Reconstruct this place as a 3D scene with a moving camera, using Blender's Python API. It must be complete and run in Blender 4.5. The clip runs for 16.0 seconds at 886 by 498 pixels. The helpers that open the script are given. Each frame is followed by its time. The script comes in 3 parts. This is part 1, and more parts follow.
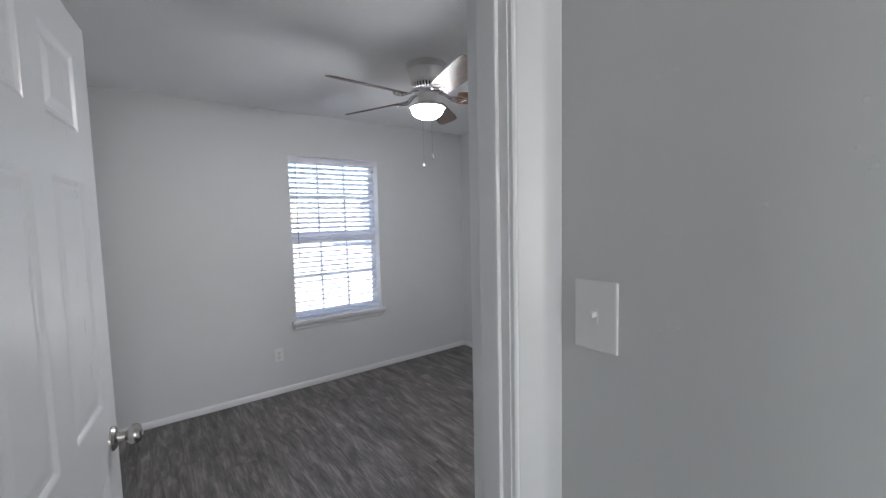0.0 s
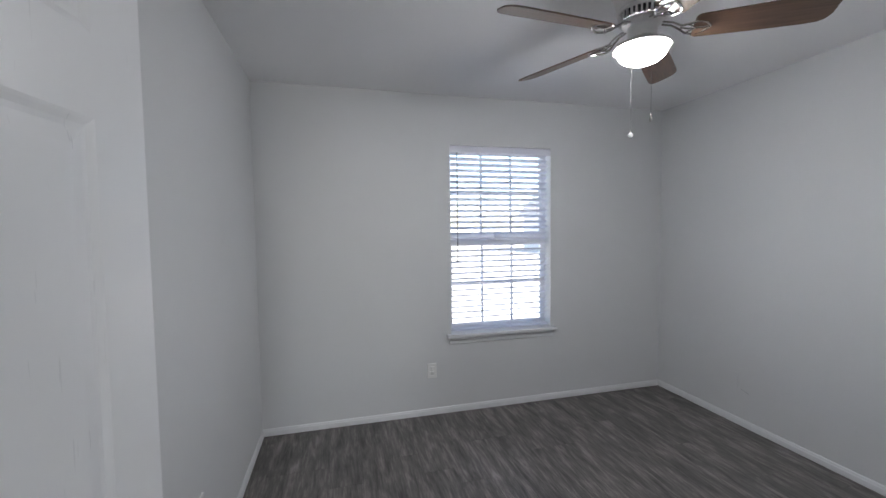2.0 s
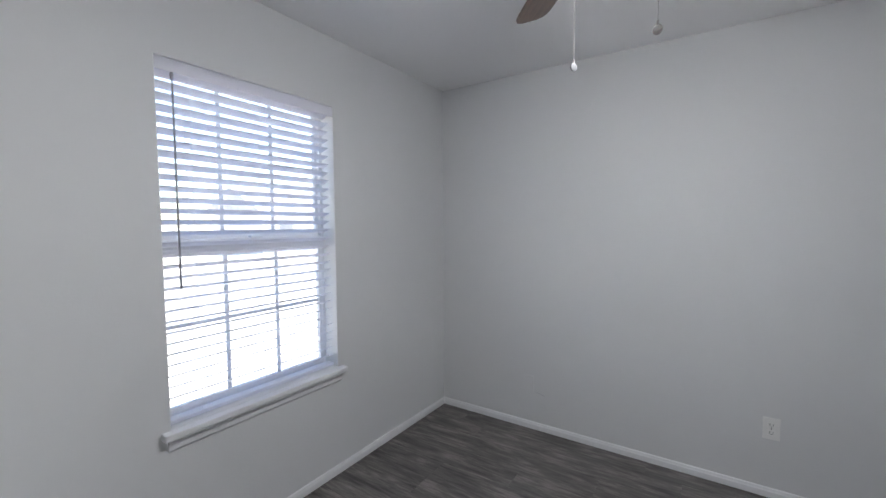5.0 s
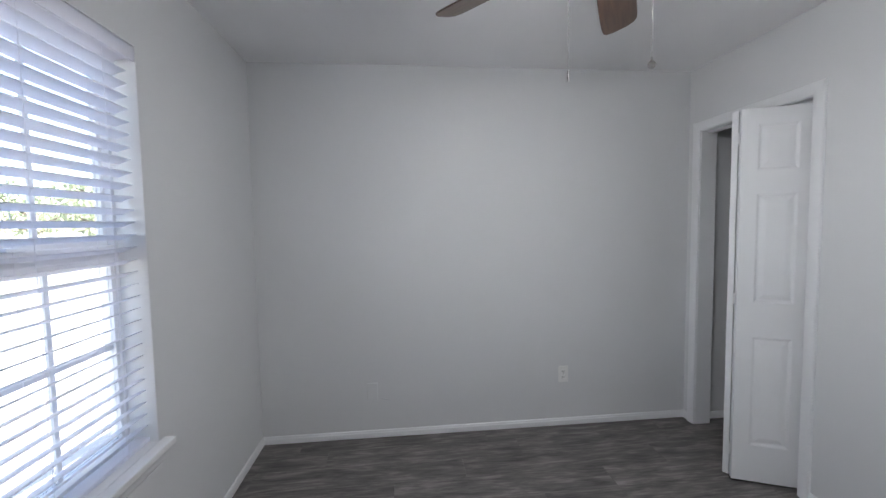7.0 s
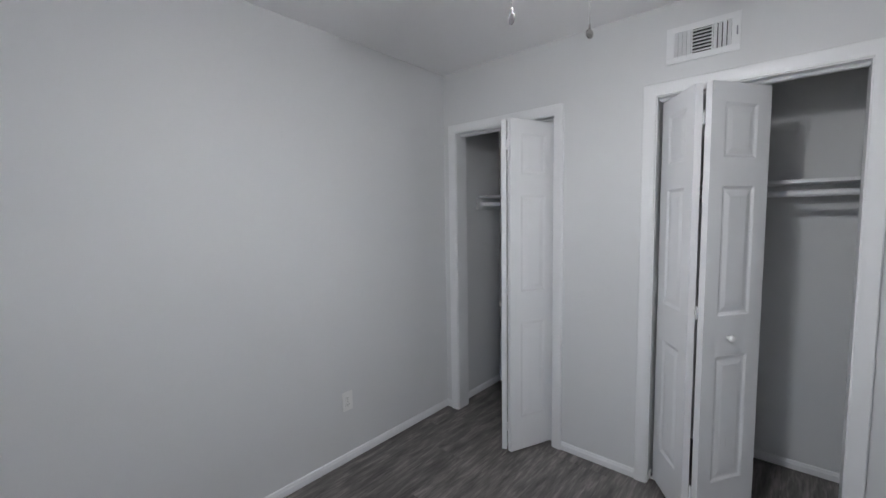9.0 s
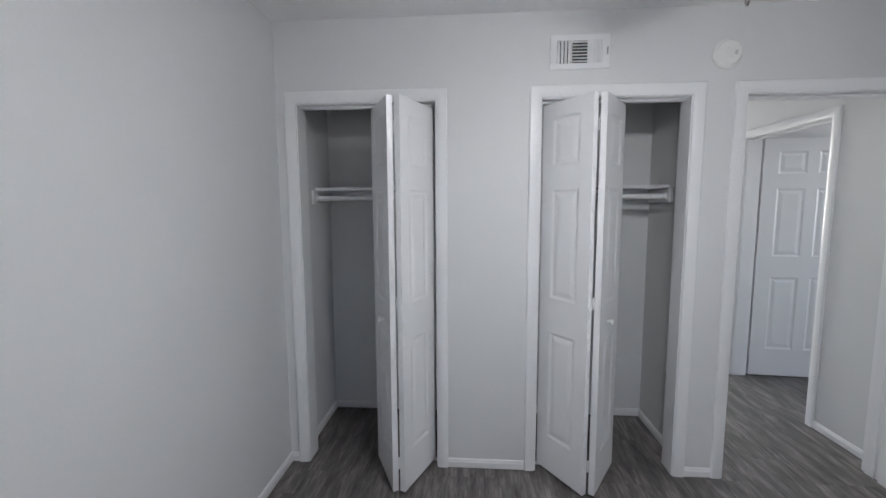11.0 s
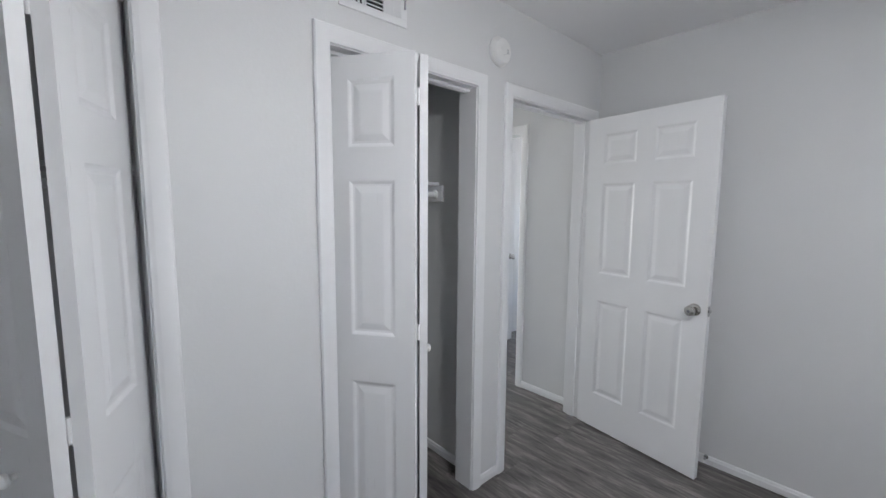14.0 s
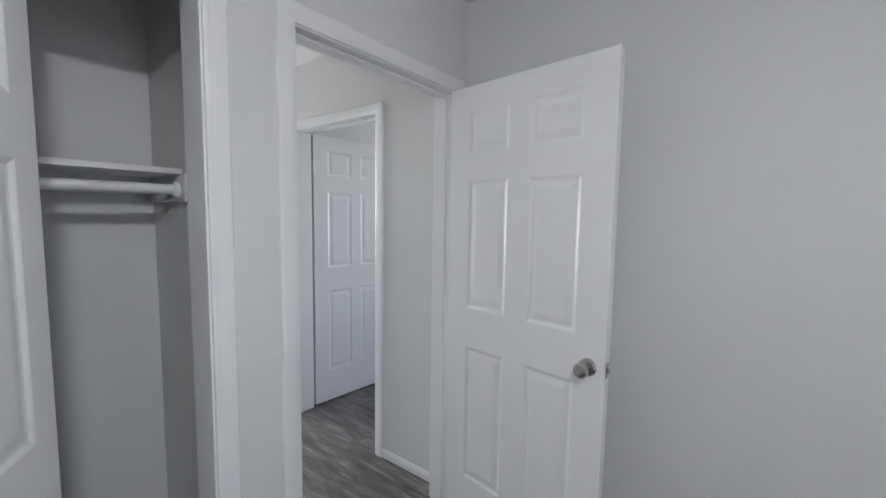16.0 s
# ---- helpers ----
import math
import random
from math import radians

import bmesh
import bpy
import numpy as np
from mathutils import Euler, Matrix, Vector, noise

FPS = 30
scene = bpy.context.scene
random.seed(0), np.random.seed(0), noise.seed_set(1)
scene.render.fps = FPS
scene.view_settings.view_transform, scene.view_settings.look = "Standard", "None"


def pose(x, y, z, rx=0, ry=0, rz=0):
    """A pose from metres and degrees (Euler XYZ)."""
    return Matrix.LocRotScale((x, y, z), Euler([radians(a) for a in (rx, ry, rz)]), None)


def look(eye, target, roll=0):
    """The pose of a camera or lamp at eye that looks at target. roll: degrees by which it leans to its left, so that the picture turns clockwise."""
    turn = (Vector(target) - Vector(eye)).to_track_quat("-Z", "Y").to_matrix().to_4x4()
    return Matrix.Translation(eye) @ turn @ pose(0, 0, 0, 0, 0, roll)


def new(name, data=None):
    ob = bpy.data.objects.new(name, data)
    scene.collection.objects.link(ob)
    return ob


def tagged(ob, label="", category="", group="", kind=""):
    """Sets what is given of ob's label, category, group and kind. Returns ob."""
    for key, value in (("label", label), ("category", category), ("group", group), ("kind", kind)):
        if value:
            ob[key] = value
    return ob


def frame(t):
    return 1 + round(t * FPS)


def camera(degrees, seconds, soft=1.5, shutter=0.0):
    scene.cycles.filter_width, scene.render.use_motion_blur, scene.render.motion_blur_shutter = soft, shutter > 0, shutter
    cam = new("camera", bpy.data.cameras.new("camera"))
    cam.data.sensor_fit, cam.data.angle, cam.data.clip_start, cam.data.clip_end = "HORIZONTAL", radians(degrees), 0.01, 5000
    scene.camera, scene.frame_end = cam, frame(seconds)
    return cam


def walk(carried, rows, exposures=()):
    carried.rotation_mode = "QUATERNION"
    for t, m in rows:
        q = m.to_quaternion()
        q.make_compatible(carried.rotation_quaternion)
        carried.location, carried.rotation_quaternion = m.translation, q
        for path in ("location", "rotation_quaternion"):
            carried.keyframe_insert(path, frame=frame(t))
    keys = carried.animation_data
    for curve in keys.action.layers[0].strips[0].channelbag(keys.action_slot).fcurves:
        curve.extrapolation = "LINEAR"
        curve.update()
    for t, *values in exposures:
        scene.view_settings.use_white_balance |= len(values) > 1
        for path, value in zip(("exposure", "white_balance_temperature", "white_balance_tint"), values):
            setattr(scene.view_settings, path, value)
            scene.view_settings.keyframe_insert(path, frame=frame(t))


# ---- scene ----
cam = camera(95.3, 16.0)
PATH = [
    (0, (0.117, 0.092, 1.527), (1.312, 1.689, 1.373), -1.3),
    (0.5, (0.160, 0.247, 1.516), (1.169, 1.969, 1.380), -1.1),
    (1, (0.213, 0.399, 1.512), (1.083, 2.194, 1.372), -0.9),
    (1.5, (0.259, 0.567, 1.481), (0.978, 2.429, 1.369), -0.9),
    (2, (0.347, 0.737, 1.471), (0.848, 2.67, 1.363), -0.7),
    (2.5, (0.384, 0.953, 1.478), (0.888, 2.885, 1.367), -0.6),
    (3, (0.475, 1.180, 1.483), (1.154, 3.060, 1.370), -0.5),
    (3.2, (0.505, 1.268, 1.482), (1.292, 3.103, 1.356), -0.6),
    (5.3, (0.494, 2.1, 1.446), (2.275, 3.001, 1.321), -0.3),
    (5.5, (0.461, 2.178, 1.454), (2.313, 2.922, 1.324), -0.3),
    (6, (0.419, 2.369, 1.422), (2.375, 2.767, 1.307), -0.7),
    (6.5, (0.412, 2.594, 1.424), (2.407, 2.665, 1.309), -1.0),
    (7, (0.452, 2.818, 1.448), (2.438, 2.618, 1.322), -0.9),
    (7.5, (0.541, 2.943, 1.46), (2.474, 2.447, 1.321), -1.1),
    (8, (0.721, 2.995, 1.455), (2.534, 2.162, 1.314), -1.4),
    (8.5, (0.969, 3.081, 1.483), (2.568, 1.891, 1.315), -1.2),
    (9, (1.177, 3.072, 1.473), (2.49, 1.573, 1.304), -0.9),
    (9.5, (1.387, 3.016, 1.495), (2.416, 1.313, 1.296), -1.2),
    (9.7, (1.486, 2.991, 1.5), (2.387, 1.218, 1.296), -1.1),
    (11.8, (2.418, 2.958, 1.482), (2.128, 0.99, 1.276), -0.1),
    (12, (2.488, 2.937, 1.481), (2.089, 0.988, 1.273), -0.1),
    (12.5, (2.567, 2.795, 1.493), (1.913, 0.919, 1.268), -0.0),
    (13, (2.582, 2.563, 1.492), (1.672, 0.794, 1.28), 0.2),
    (13.5, (2.536, 2.328, 1.483), (1.423, 0.68, 1.275), 0.4),
    (14, (2.427, 2.14, 1.495), (1.089, 0.669, 1.276), 0.4),
    (14.5, (2.219, 2.023, 1.492), (0.701, 0.736, 1.292), 0.6),
    (15, (1.991, 1.931, 1.49), (0.361, 0.788, 1.291), 0.6),
    (15.5, (1.727, 1.892, 1.493), (0.073, 0.783, 1.304), 0.7),
    (16, (1.451, 1.919, 1.486), (-0.134, 0.712, 1.311), 0.9),
]
EXPOSURES = [(0, 3.34, 6500, 10), (2.2, 3.25, 6500, 10), (3.2, 3.24, 6500, 10), (5.5, 3.44, 6500, 10), (8, 3.44, 6500, 10), (9.7, 3.44, 6500, 10), (12.5, 3.73, 6500, 10), (16, 3.62, 6500, 10)]
walk(cam, [(t, look(eye, target, roll)) for t, eye, target, roll in PATH], EXPOSURES)

# ---- world and sun ----
world = bpy.data.worlds.new("sky")
scene.world = world
world.use_nodes = True
wn = world.node_tree
sky = wn.nodes.new("ShaderNodeTexSky")
sky.sky_type, sky.sun_disc = "NISHITA", False
sky.sun_elevation, sky.sun_rotation = radians(52), radians(98)
wn.nodes["Background"].inputs["Strength"].default_value = 0.07
wn.links.new(sky.outputs[0], wn.nodes["Background"].inputs["Color"])
sun = new("sun", bpy.data.lights.new("sun", "SUN"))
sun.data.energy, sun.data.angle, sun.data.color = 1.9, radians(0.6), (1, 0.95, 0.88)
sun.matrix_world = look((0, 0, 0), (-math.sin(radians(98)) * 0.616, -math.cos(radians(98)) * 0.616, -0.788))


def assumed_opening_lamp(eye, target, w, h, watts, tint):
    """An area lamp in an assumed, unseen window opening, standing in for daylight."""
    lamp = new("assumed_window_light", bpy.data.lights.new("assumed_window_light", "AREA"))
    lamp.data.shape, lamp.data.size, lamp.data.size_y, lamp.data.energy = "RECTANGLE", w, h, watts
    lamp.data.color = tint
    lamp.matrix_world = look(eye, target)


# Assumed windows out of view, added to light the side room and hall.
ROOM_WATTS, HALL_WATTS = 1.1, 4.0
assumed_opening_lamp((-3.05, 0.3, 1.4), (0, 0.3, 1.4), 1.1, 1.4, ROOM_WATTS, (0.97, 0.97, 1.0))
assumed_opening_lamp((0.25, -3.65, 1.4), (0.25, 0, 1.4), 0.8, 1.4, HALL_WATTS, (1.0, 0.99, 0.96))


# ---- materials ----
def material(name, color, rough=0.5, metal=0.0, vary=0.05, scale=4.0, bump=0.0, bump_scale=120.0, coat=0.0):
    m = bpy.data.materials.new(name)
    m.use_nodes = True
    n, l = m.node_tree.nodes, m.node_tree.links
    b = n["Principled BSDF"]
    b.inputs["Roughness"].default_value, b.inputs["Metallic"].default_value = rough, metal
    b.inputs["Coat Weight"].default_value = coat
    co = n.new("ShaderNodeTexCoord")
    big, fine = n.new("ShaderNodeTexNoise"), n.new("ShaderNodeTexNoise")
    big.inputs["Scale"].default_value, big.inputs["Detail"].default_value = scale, 5
    fine.inputs["Scale"].default_value, fine.inputs["Detail"].default_value = bump_scale, 3
    l.new(co.outputs["Object"], big.inputs["Vector"])
    l.new(co.outputs["Object"], fine.inputs["Vector"])
    ramp = n.new("ShaderNodeValToRGB")
    lo, hi = [c * (1 - vary) for c in color], [min(1, c * (1 + vary)) for c in color]
    ramp.color_ramp.elements[0].color, ramp.color_ramp.elements[1].color = (*lo, 1), (*hi, 1)
    ramp.color_ramp.elements[0].position, ramp.color_ramp.elements[1].position = 0.3, 0.7
    l.new(big.outputs["Fac"], ramp.inputs["Fac"])
    l.new(ramp.outputs["Color"], b.inputs["Base Color"])
    spread = n.new("ShaderNodeMapRange")
    spread.inputs["To Min"].default_value, spread.inputs["To Max"].default_value = max(0.02, rough - 0.06), min(1, rough + 0.06)
    l.new(fine.outputs["Fac"], spread.inputs["Value"])
    l.new(spread.outputs["Result"], b.inputs["Roughness"])
    if bump:
        bp = n.new("ShaderNodeBump")
        bp.inputs["Strength"].default_value, bp.inputs["Distance"].default_value = bump, 0.004
        l.new(fine.outputs["Fac"], bp.inputs["Height"])
        l.new(bp.outputs["Normal"], b.inputs["Normal"])
    return m


def glowing(name, color, strength):
    m = bpy.data.materials.new(name)
    m.use_nodes = True
    b = m.node_tree.nodes["Principled BSDF"]
    b.inputs["Base Color"].default_value = (0.9, 0.9, 0.88, 1)
    b.inputs["Emission Color"].default_value, b.inputs["Emission Strength"].default_value = (*color, 1), strength
    return m


def glass_material():
    m = bpy.data.materials.new("window_glass")
    m.use_nodes = True
    b = m.node_tree.nodes["Principled BSDF"]
    b.inputs["Transmission Weight"].default_value, b.inputs["Roughness"].default_value, b.inputs["IOR"].default_value = 1, 0.0, 1.1
    return m


def wood_floor():
    """Dark grey vinyl plank with a streaked oak print, grain along y, each plank shifted by its random number."""
    m = bpy.data.materials.new("vinyl_plank")
    m.use_nodes = True
    n, l = m.node_tree.nodes, m.node_tree.links
    b = n["Principled BSDF"]
    co, info = n.new("ShaderNodeTexCoord"), n.new("ShaderNodeObjectInfo")
    geo = n.new("ShaderNodeNewGeometry")
    shift = n.new("ShaderNodeVectorMath")
    shift.operation = "SCALE"
    shift.inputs[0].default_value = (7.3, 31.0, 0)
    l.new(info.outputs["Random"], shift.inputs["Scale"])
    add = n.new("ShaderNodeVectorMath")
    l.new(geo.outputs["Position"], add.inputs[0])
    l.new(shift.outputs[0], add.inputs[1])

    def streak(sx, sy, detail, distort):
        mp, tx = n.new("ShaderNodeMapping"), n.new("ShaderNodeTexNoise")
        mp.inputs["Scale"].default_value = (sx, sy, 1)
        tx.inputs["Scale"].default_value, tx.inputs["Detail"].default_value = 1, detail
        tx.inputs["Roughness"].default_value, tx.inputs["Distortion"].default_value = 0.62, distort
        l.new(add.outputs[0], mp.inputs["Vector"])
        l.new(mp.outputs[0], tx.inputs["Vector"])
        return tx.outputs["Fac"]

    wide, thin = streak(17, 3.0, 7, 0.5), streak(75, 7.0, 4, 0.4)
    mix = n.new("ShaderNodeMix")
    mix.inputs["Factor"].default_value = 0.4
    l.new(wide, mix.inputs["A"])
    l.new(thin, mix.inputs["B"])
    ramp = n.new("ShaderNodeValToRGB")
    e = ramp.color_ramp.elements
    e[0].position, e[0].color = 0.36, (0.048, 0.045, 0.043, 1)
    e[1].position, e[1].color = 0.66, (0.30, 0.278, 0.262, 1)
    mid = e.new(0.5)
    mid.color = (0.130, 0.120, 0.115, 1)
    l.new(mix.outputs["Result"], ramp.inputs["Fac"])
    tone = n.new("ShaderNodeMapRange")
    tone.inputs["To Min"].default_value, tone.inputs["To Max"].default_value = 0.94, 1.06
    l.new(info.outputs["Random"], tone.inputs["Value"])
    hsv = n.new("ShaderNodeHueSaturation")
    l.new(ramp.outputs["Color"], hsv.inputs["Color"])
    l.new(tone.outputs["Result"], hsv.inputs["Value"])
    l.new(hsv.outputs["Color"], b.inputs["Base Color"])
    gloss = n.new("ShaderNodeMapRange")
    gloss.inputs["To Min"].default_value, gloss.inputs["To Max"].default_value = 0.36, 0.56
    l.new(thin, gloss.inputs["Value"])
    l.new(gloss.outputs["Result"], b.inputs["Roughness"])
    bp = n.new("ShaderNodeBump")
    bp.inputs["Strength"].default_value, bp.inputs["Distance"].default_value = 0.15, 0.002
    l.new(mix.outputs["Result"], bp.inputs["Height"])
    l.new(bp.outputs["Normal"], b.inputs["Normal"])
    return m


def blade_wood():
    m = material("blade_walnut", (0.11, 0.062, 0.04), 0.38, 0, 0.3, 9, 0.1, 60, 0.3)
    n, l = m.node_tree.nodes, m.node_tree.links
    mp = n.new("ShaderNodeMapping")
    mp.inputs["Scale"].default_value = (0.6, 9, 9)
    co = [x for x in n if x.type == "TEX_COORD"][0]
    noise_node = [x for x in n if x.type == "TEX_NOISE"][0]
    l.new(co.outputs["Object"], mp.inputs["Vector"])
    l.new(mp.outputs[0], noise_node.inputs["Vector"])
    return m


def let_light_through(m, color, share):
    """Make a thin material pass part of the light that falls on its other side."""
    n, l = m.node_tree.nodes, m.node_tree.links
    through_light, mix = n.new("ShaderNodeBsdfTranslucent"), n.new("ShaderNodeMixShader")
    through_light.inputs["Color"].default_value = (*color, 1)
    mix.inputs["Fac"].default_value = share
    l.new(n["Principled BSDF"].outputs[0], mix.inputs[1])
    l.new(through_light.outputs[0], mix.inputs[2])
    l.new(mix.outputs[0], [x for x in n if x.type == "OUTPUT_MATERIAL"][0].inputs["Surface"])


WALL = material("wall_paint", (0.690, 0.697, 0.706), 0.55, 0, 0.015, 1.3, 0.10, 90)
WALL_ROUGH = material("wall_paint_textured", (0.665, 0.672, 0.672), 0.40, 0, 0.025, 2.2, 0.30, 17)
CEIL = material("ceiling_paint", (0.90, 0.90, 0.91), 0.8, 0, 0.02, 1.0, 0.15, 70)
TRIM = material("white_trim_paint", (0.80, 0.807, 0.82), 0.32, 0, 0.015, 3, 0.04, 50)
DOORW = material("white_door_paint", (0.79, 0.797, 0.81), 0.30, 0, 0.012, 3, 0.035, 1.0)
grain = DOORW.node_tree.nodes.new("ShaderNodeMapping")
grain.inputs["Scale"].default_value = (160, 160, 9)
DOORW.node_tree.links.new([x for x in DOORW.node_tree.nodes if x.type == "TEX_COORD"][0].outputs["Object"], grain.inputs["Vector"])
DOORW.node_tree.links.new(grain.outputs[0], [x for x in DOORW.node_tree.nodes if x.type == "TEX_NOISE"][1].inputs["Vector"])
PLASTIC = material("white_plastic", (0.82, 0.82, 0.81), 0.3, 0, 0.01, 8)
SLAT = material("blind_slat", (0.88, 0.885, 0.92), 0.4, 0, 0.02, 6)
VINYL = material("window_vinyl", (0.87, 0.875, 0.90), 0.35, 0, 0.02, 6)
KNOB = material("knob_nickel", (0.52, 0.50, 0.48), 0.22, 1.0, 0.06, 14, 0.03, 300)
NICKEL = material("brushed_nickel", (0.76, 0.745, 0.73), 0.44, 1.0, 0.06, 14, 0.03, 300)
CHROME = material("satin_steel", (0.6, 0.6, 0.6), 0.2, 1.0, 0.05, 14)
# Chain metal set darker to offset the strong light of the bowl beside it.
CHAIN = material("darkened_nickel_chain", (0.07, 0.068, 0.065), 0.55, 0.5, 0.1, 30)
GREYP = material("grey_white_plastic", (0.22, 0.22, 0.22), 0.4, 0, 0.03, 20)
# Near-black that stands in for shade inside vents, slots and holes.
DARK = material("gap_shade", (0.03, 0.03, 0.032), 0.7, 0, 0.1, 6)
GREYV = material("grey_plastic", (0.32, 0.33, 0.36), 0.4, 0, 0.05, 10)
WOOD = blade_wood()
FLOORM = wood_floor()
GLASS = glass_material()
LAMP = glowing("lit_glass", (0.955, 0.965, 1.0), 16.0)
EARTH = material("dry_ground", (0.56, 0.53, 0.48), 0.95, 0, 0.25, 0.6, 0.3, 8)
CONCRETE = material("concrete", (0.42, 0.41, 0.39), 0.9, 0, 0.12, 3, 0.2, 40)
SIDING = material("pale_siding", (0.76, 0.73, 0.71), 0.7, 0, 0.08, 2)
ROOF = material("roof_shingle", (0.50, 0.48, 0.47), 0.9, 0, 0.2, 5)
LEAF = material("leaf_green", (0.17, 0.20, 0.14), 0.6, 0, 0.3, 5)
BARK = material("bark", (0.13, 0.10, 0.08), 0.9, 0, 0.3, 9)
let_light_through(SLAT, (0.88, 0.885, 0.94), 0.55)
let_light_through(LEAF, (0.42, 0.48, 0.30), 0.5)
SUBFLOOR = material("underlay", (0.05, 0.05, 0.05), 0.9, 0, 0.1, 5)


# ---- mesh helpers ----
def box(bm, a, b, bevel=0.0, rot=None):
    """A box between two corners, with its edges rounded off by bevel."""
    made = bmesh.ops.create_cube(bm, size=1)["verts"]
    for v in made:
        v.co = Vector([a[i] + (v.co[i] + 0.5) * (b[i] - a[i]) for i in range(3)])
    if bevel:
        edges = list({e for v in made for e in v.link_edges})
        res = bmesh.ops.bevel(bm, geom=edges, offset=bevel, segments=2, affect="EDGES", profile=0.6)
        made = list({v for f in res["faces"] for v in f.verts} | {v for v in made if v.is_valid})
    return made


def lathe(bm, rings, seg=32, centre=(0, 0, 0), axis="z", close=True):
    """Turn (radius, height) rings round an axis."""
    loops = []
    for r, h in rings:
        row = []
        for k in range(seg):
            a = 2 * math.pi * k / seg
            p = (r * math.cos(a), r * math.sin(a), h)
            if axis == "x":
                p = (p[2], p[0], p[1])
            elif axis == "y":
                p = (p[0], p[2], p[1])
            row.append(bm.verts.new(Vector(p) + Vector(centre)))
        loops.append(row)
    for a, b in zip(loops, loops[1:]):
        for k in range(seg):
            bm.faces.new((a[k], a[(k + 1) % seg], b[(k + 1) % seg], b[k]))
    if close:
        bm.faces.new(loops[0])
        bm.faces.new(loops[-1])
    return loops


def sweep(bm, path, profile, out, up):
    """Sweep a profile of (sideways, proud) along a flat path with mitred corners. up: the normal in which it stands proud."""
    up = Vector(up)
    pts = [Vector(p) for p in path]
    rows = []
    for i, p in enumerate(pts):
        sides = []
        if i > 0:
            sides.append((p - pts[i - 1]).normalized().cross(up) * -out)
        if i < len(pts) - 1:
            sides.append((pts[i + 1] - p).normalized().cross(up) * -out)
        side = sum(sides, Vector()).normalized()
        side /= max(0.3, side.dot(sides[0]))
        rows.append([bm.verts.new(p + side * u + up * v) for u, v in profile])
    n = len(profile)
    for a, b in zip(rows, rows[1:]):
        for k in range(n):
            bm.faces.new((a[k], a[(k + 1) % n], b[(k + 1) % n], b[k]))
    bm.faces.new(rows[0])
    bm.faces.new(rows[-1])


def mesh_of(name, bm, mat, smooth=False):
    bmesh.ops.recalc_face_normals(bm, faces=bm.faces)
    me = bpy.data.meshes.new(name)
    bm.to_mesh(me)
    bm.free()
    me.materials.append(mat)
    if smooth:
        for p in me.polygons:
            p.use_smooth = True
        me.set_sharp_from_angle(angle=radians(35))
    return me


def part(name, bm, mat, parent=None, label="", smooth=False):
    ob = new(name, mesh_of(name, bm, mat, smooth))
    if parent is not None:
        ob.parent = parent
    if label:
        tagged(ob, label)
    return ob


def empty(name, m, label, category, group="", kind=""):
    ob = new(name)
    ob.empty_display_size = 0.1
    ob.matrix_world = m
    return tagged(ob, label, category, group, kind)


def structure(name, bm, mat, label, category, smooth=False):
    return tagged(part(name, bm, mat, None, "", smooth), label, category, "", "structure")


def boxes(*pairs, bevel=0.0):
    bm = bmesh.new()
    for a, b in pairs:
        box(bm, a, b, bevel)
    return bm


# ---- the plan ----
XL, XR, YW, YC, H = -0.207, 3.156, 3.765, 0.783, 2.477
YB = YC - 0.115                      # hall and closet side of the front wall
HEAD = 2.045                         # head of every door opening
DOOR = (-0.11, 0.715)
CLOSET_B, CLOSET_A = (0.985, 1.730), (2.290, 3.040)
BACK = 0.13                          # back wall of the closets
WIN = (1.190, 2.060, 0.632, 2.106)
HALLX = 0.80                        # hall's other side wall
SIDE = (-0.64, 0.155)                # door of the side room, along the hall wall
OUT = 0.16                           # outer wall's thickness

structure("wall_north", boxes(
    ((-3.2, YW, 0), (WIN[0], YW + OUT, H)), ((WIN[1], YW, 0), (XR + OUT, YW + OUT, H)),
    ((WIN[0], YW, 0), (WIN[1], YW + OUT, WIN[2] - 0.03)), ((WIN[0], YW, WIN[3]), (WIN[1], YW + OUT, H))),
    WALL, "light grey painted wall around the window", "wall")
structure("wall_east", boxes(((XR, -0.05, 0), (XR + OUT, YW, H))), WALL, "plain light grey painted wall", "wall")
structure("wall_west", boxes(((XL - 0.115, YC, 0), (XL, YW, H))), WALL, "plain light grey painted wall behind the open door", "wall")
structure("wall_south", boxes(
    ((XL - 0.115, YB, 0), (DOOR[0] - 0.02, YC, H)), ((DOOR[1] + 0.02, YB, 0), (CLOSET_B[0] - 0.02, YC, H)),
    ((CLOSET_B[1] + 0.02, YB, 0), (CLOSET_A[0] - 0.02, YC, H)), ((CLOSET_A[1] + 0.02, YB, 0), (XR, YC, H)),
    ((DOOR[0] - 0.02, YB, HEAD + 0.02), (DOOR[1] + 0.02, YC, H)),
    ((CLOSET_B[0] - 0.02, YB, HEAD + 0.02), (CLOSET_B[1] + 0.02, YC, H)),
    ((CLOSET_A[0] - 0.02, YB, HEAD + 0.02), (CLOSET_A[1] + 0.02, YC, H))),
    WALL, "light grey wall with two closets and a doorway", "wall")
structure("wall_closet_back", boxes(((0.897, BACK - 0.1, 0), (XR, BACK, H))), WALL, "grey back wall of the closets", "wall")
structure("wall_closet_east", boxes(((3.106, BACK, 0), (XR, YB, H))), WALL, "grey closet side wall", "wall")
structure("wall_closet_divider", boxes(((1.96, BACK, 0), (2.06, YB, H))), WALL, "grey wall between the closets", "wall")
structure("wall_hall_east", boxes(((HALLX, -3.6, 0), (0.897, YB, H))), WALL_ROUGH, "grey hall wall with roller texture and a light switch", "wall")
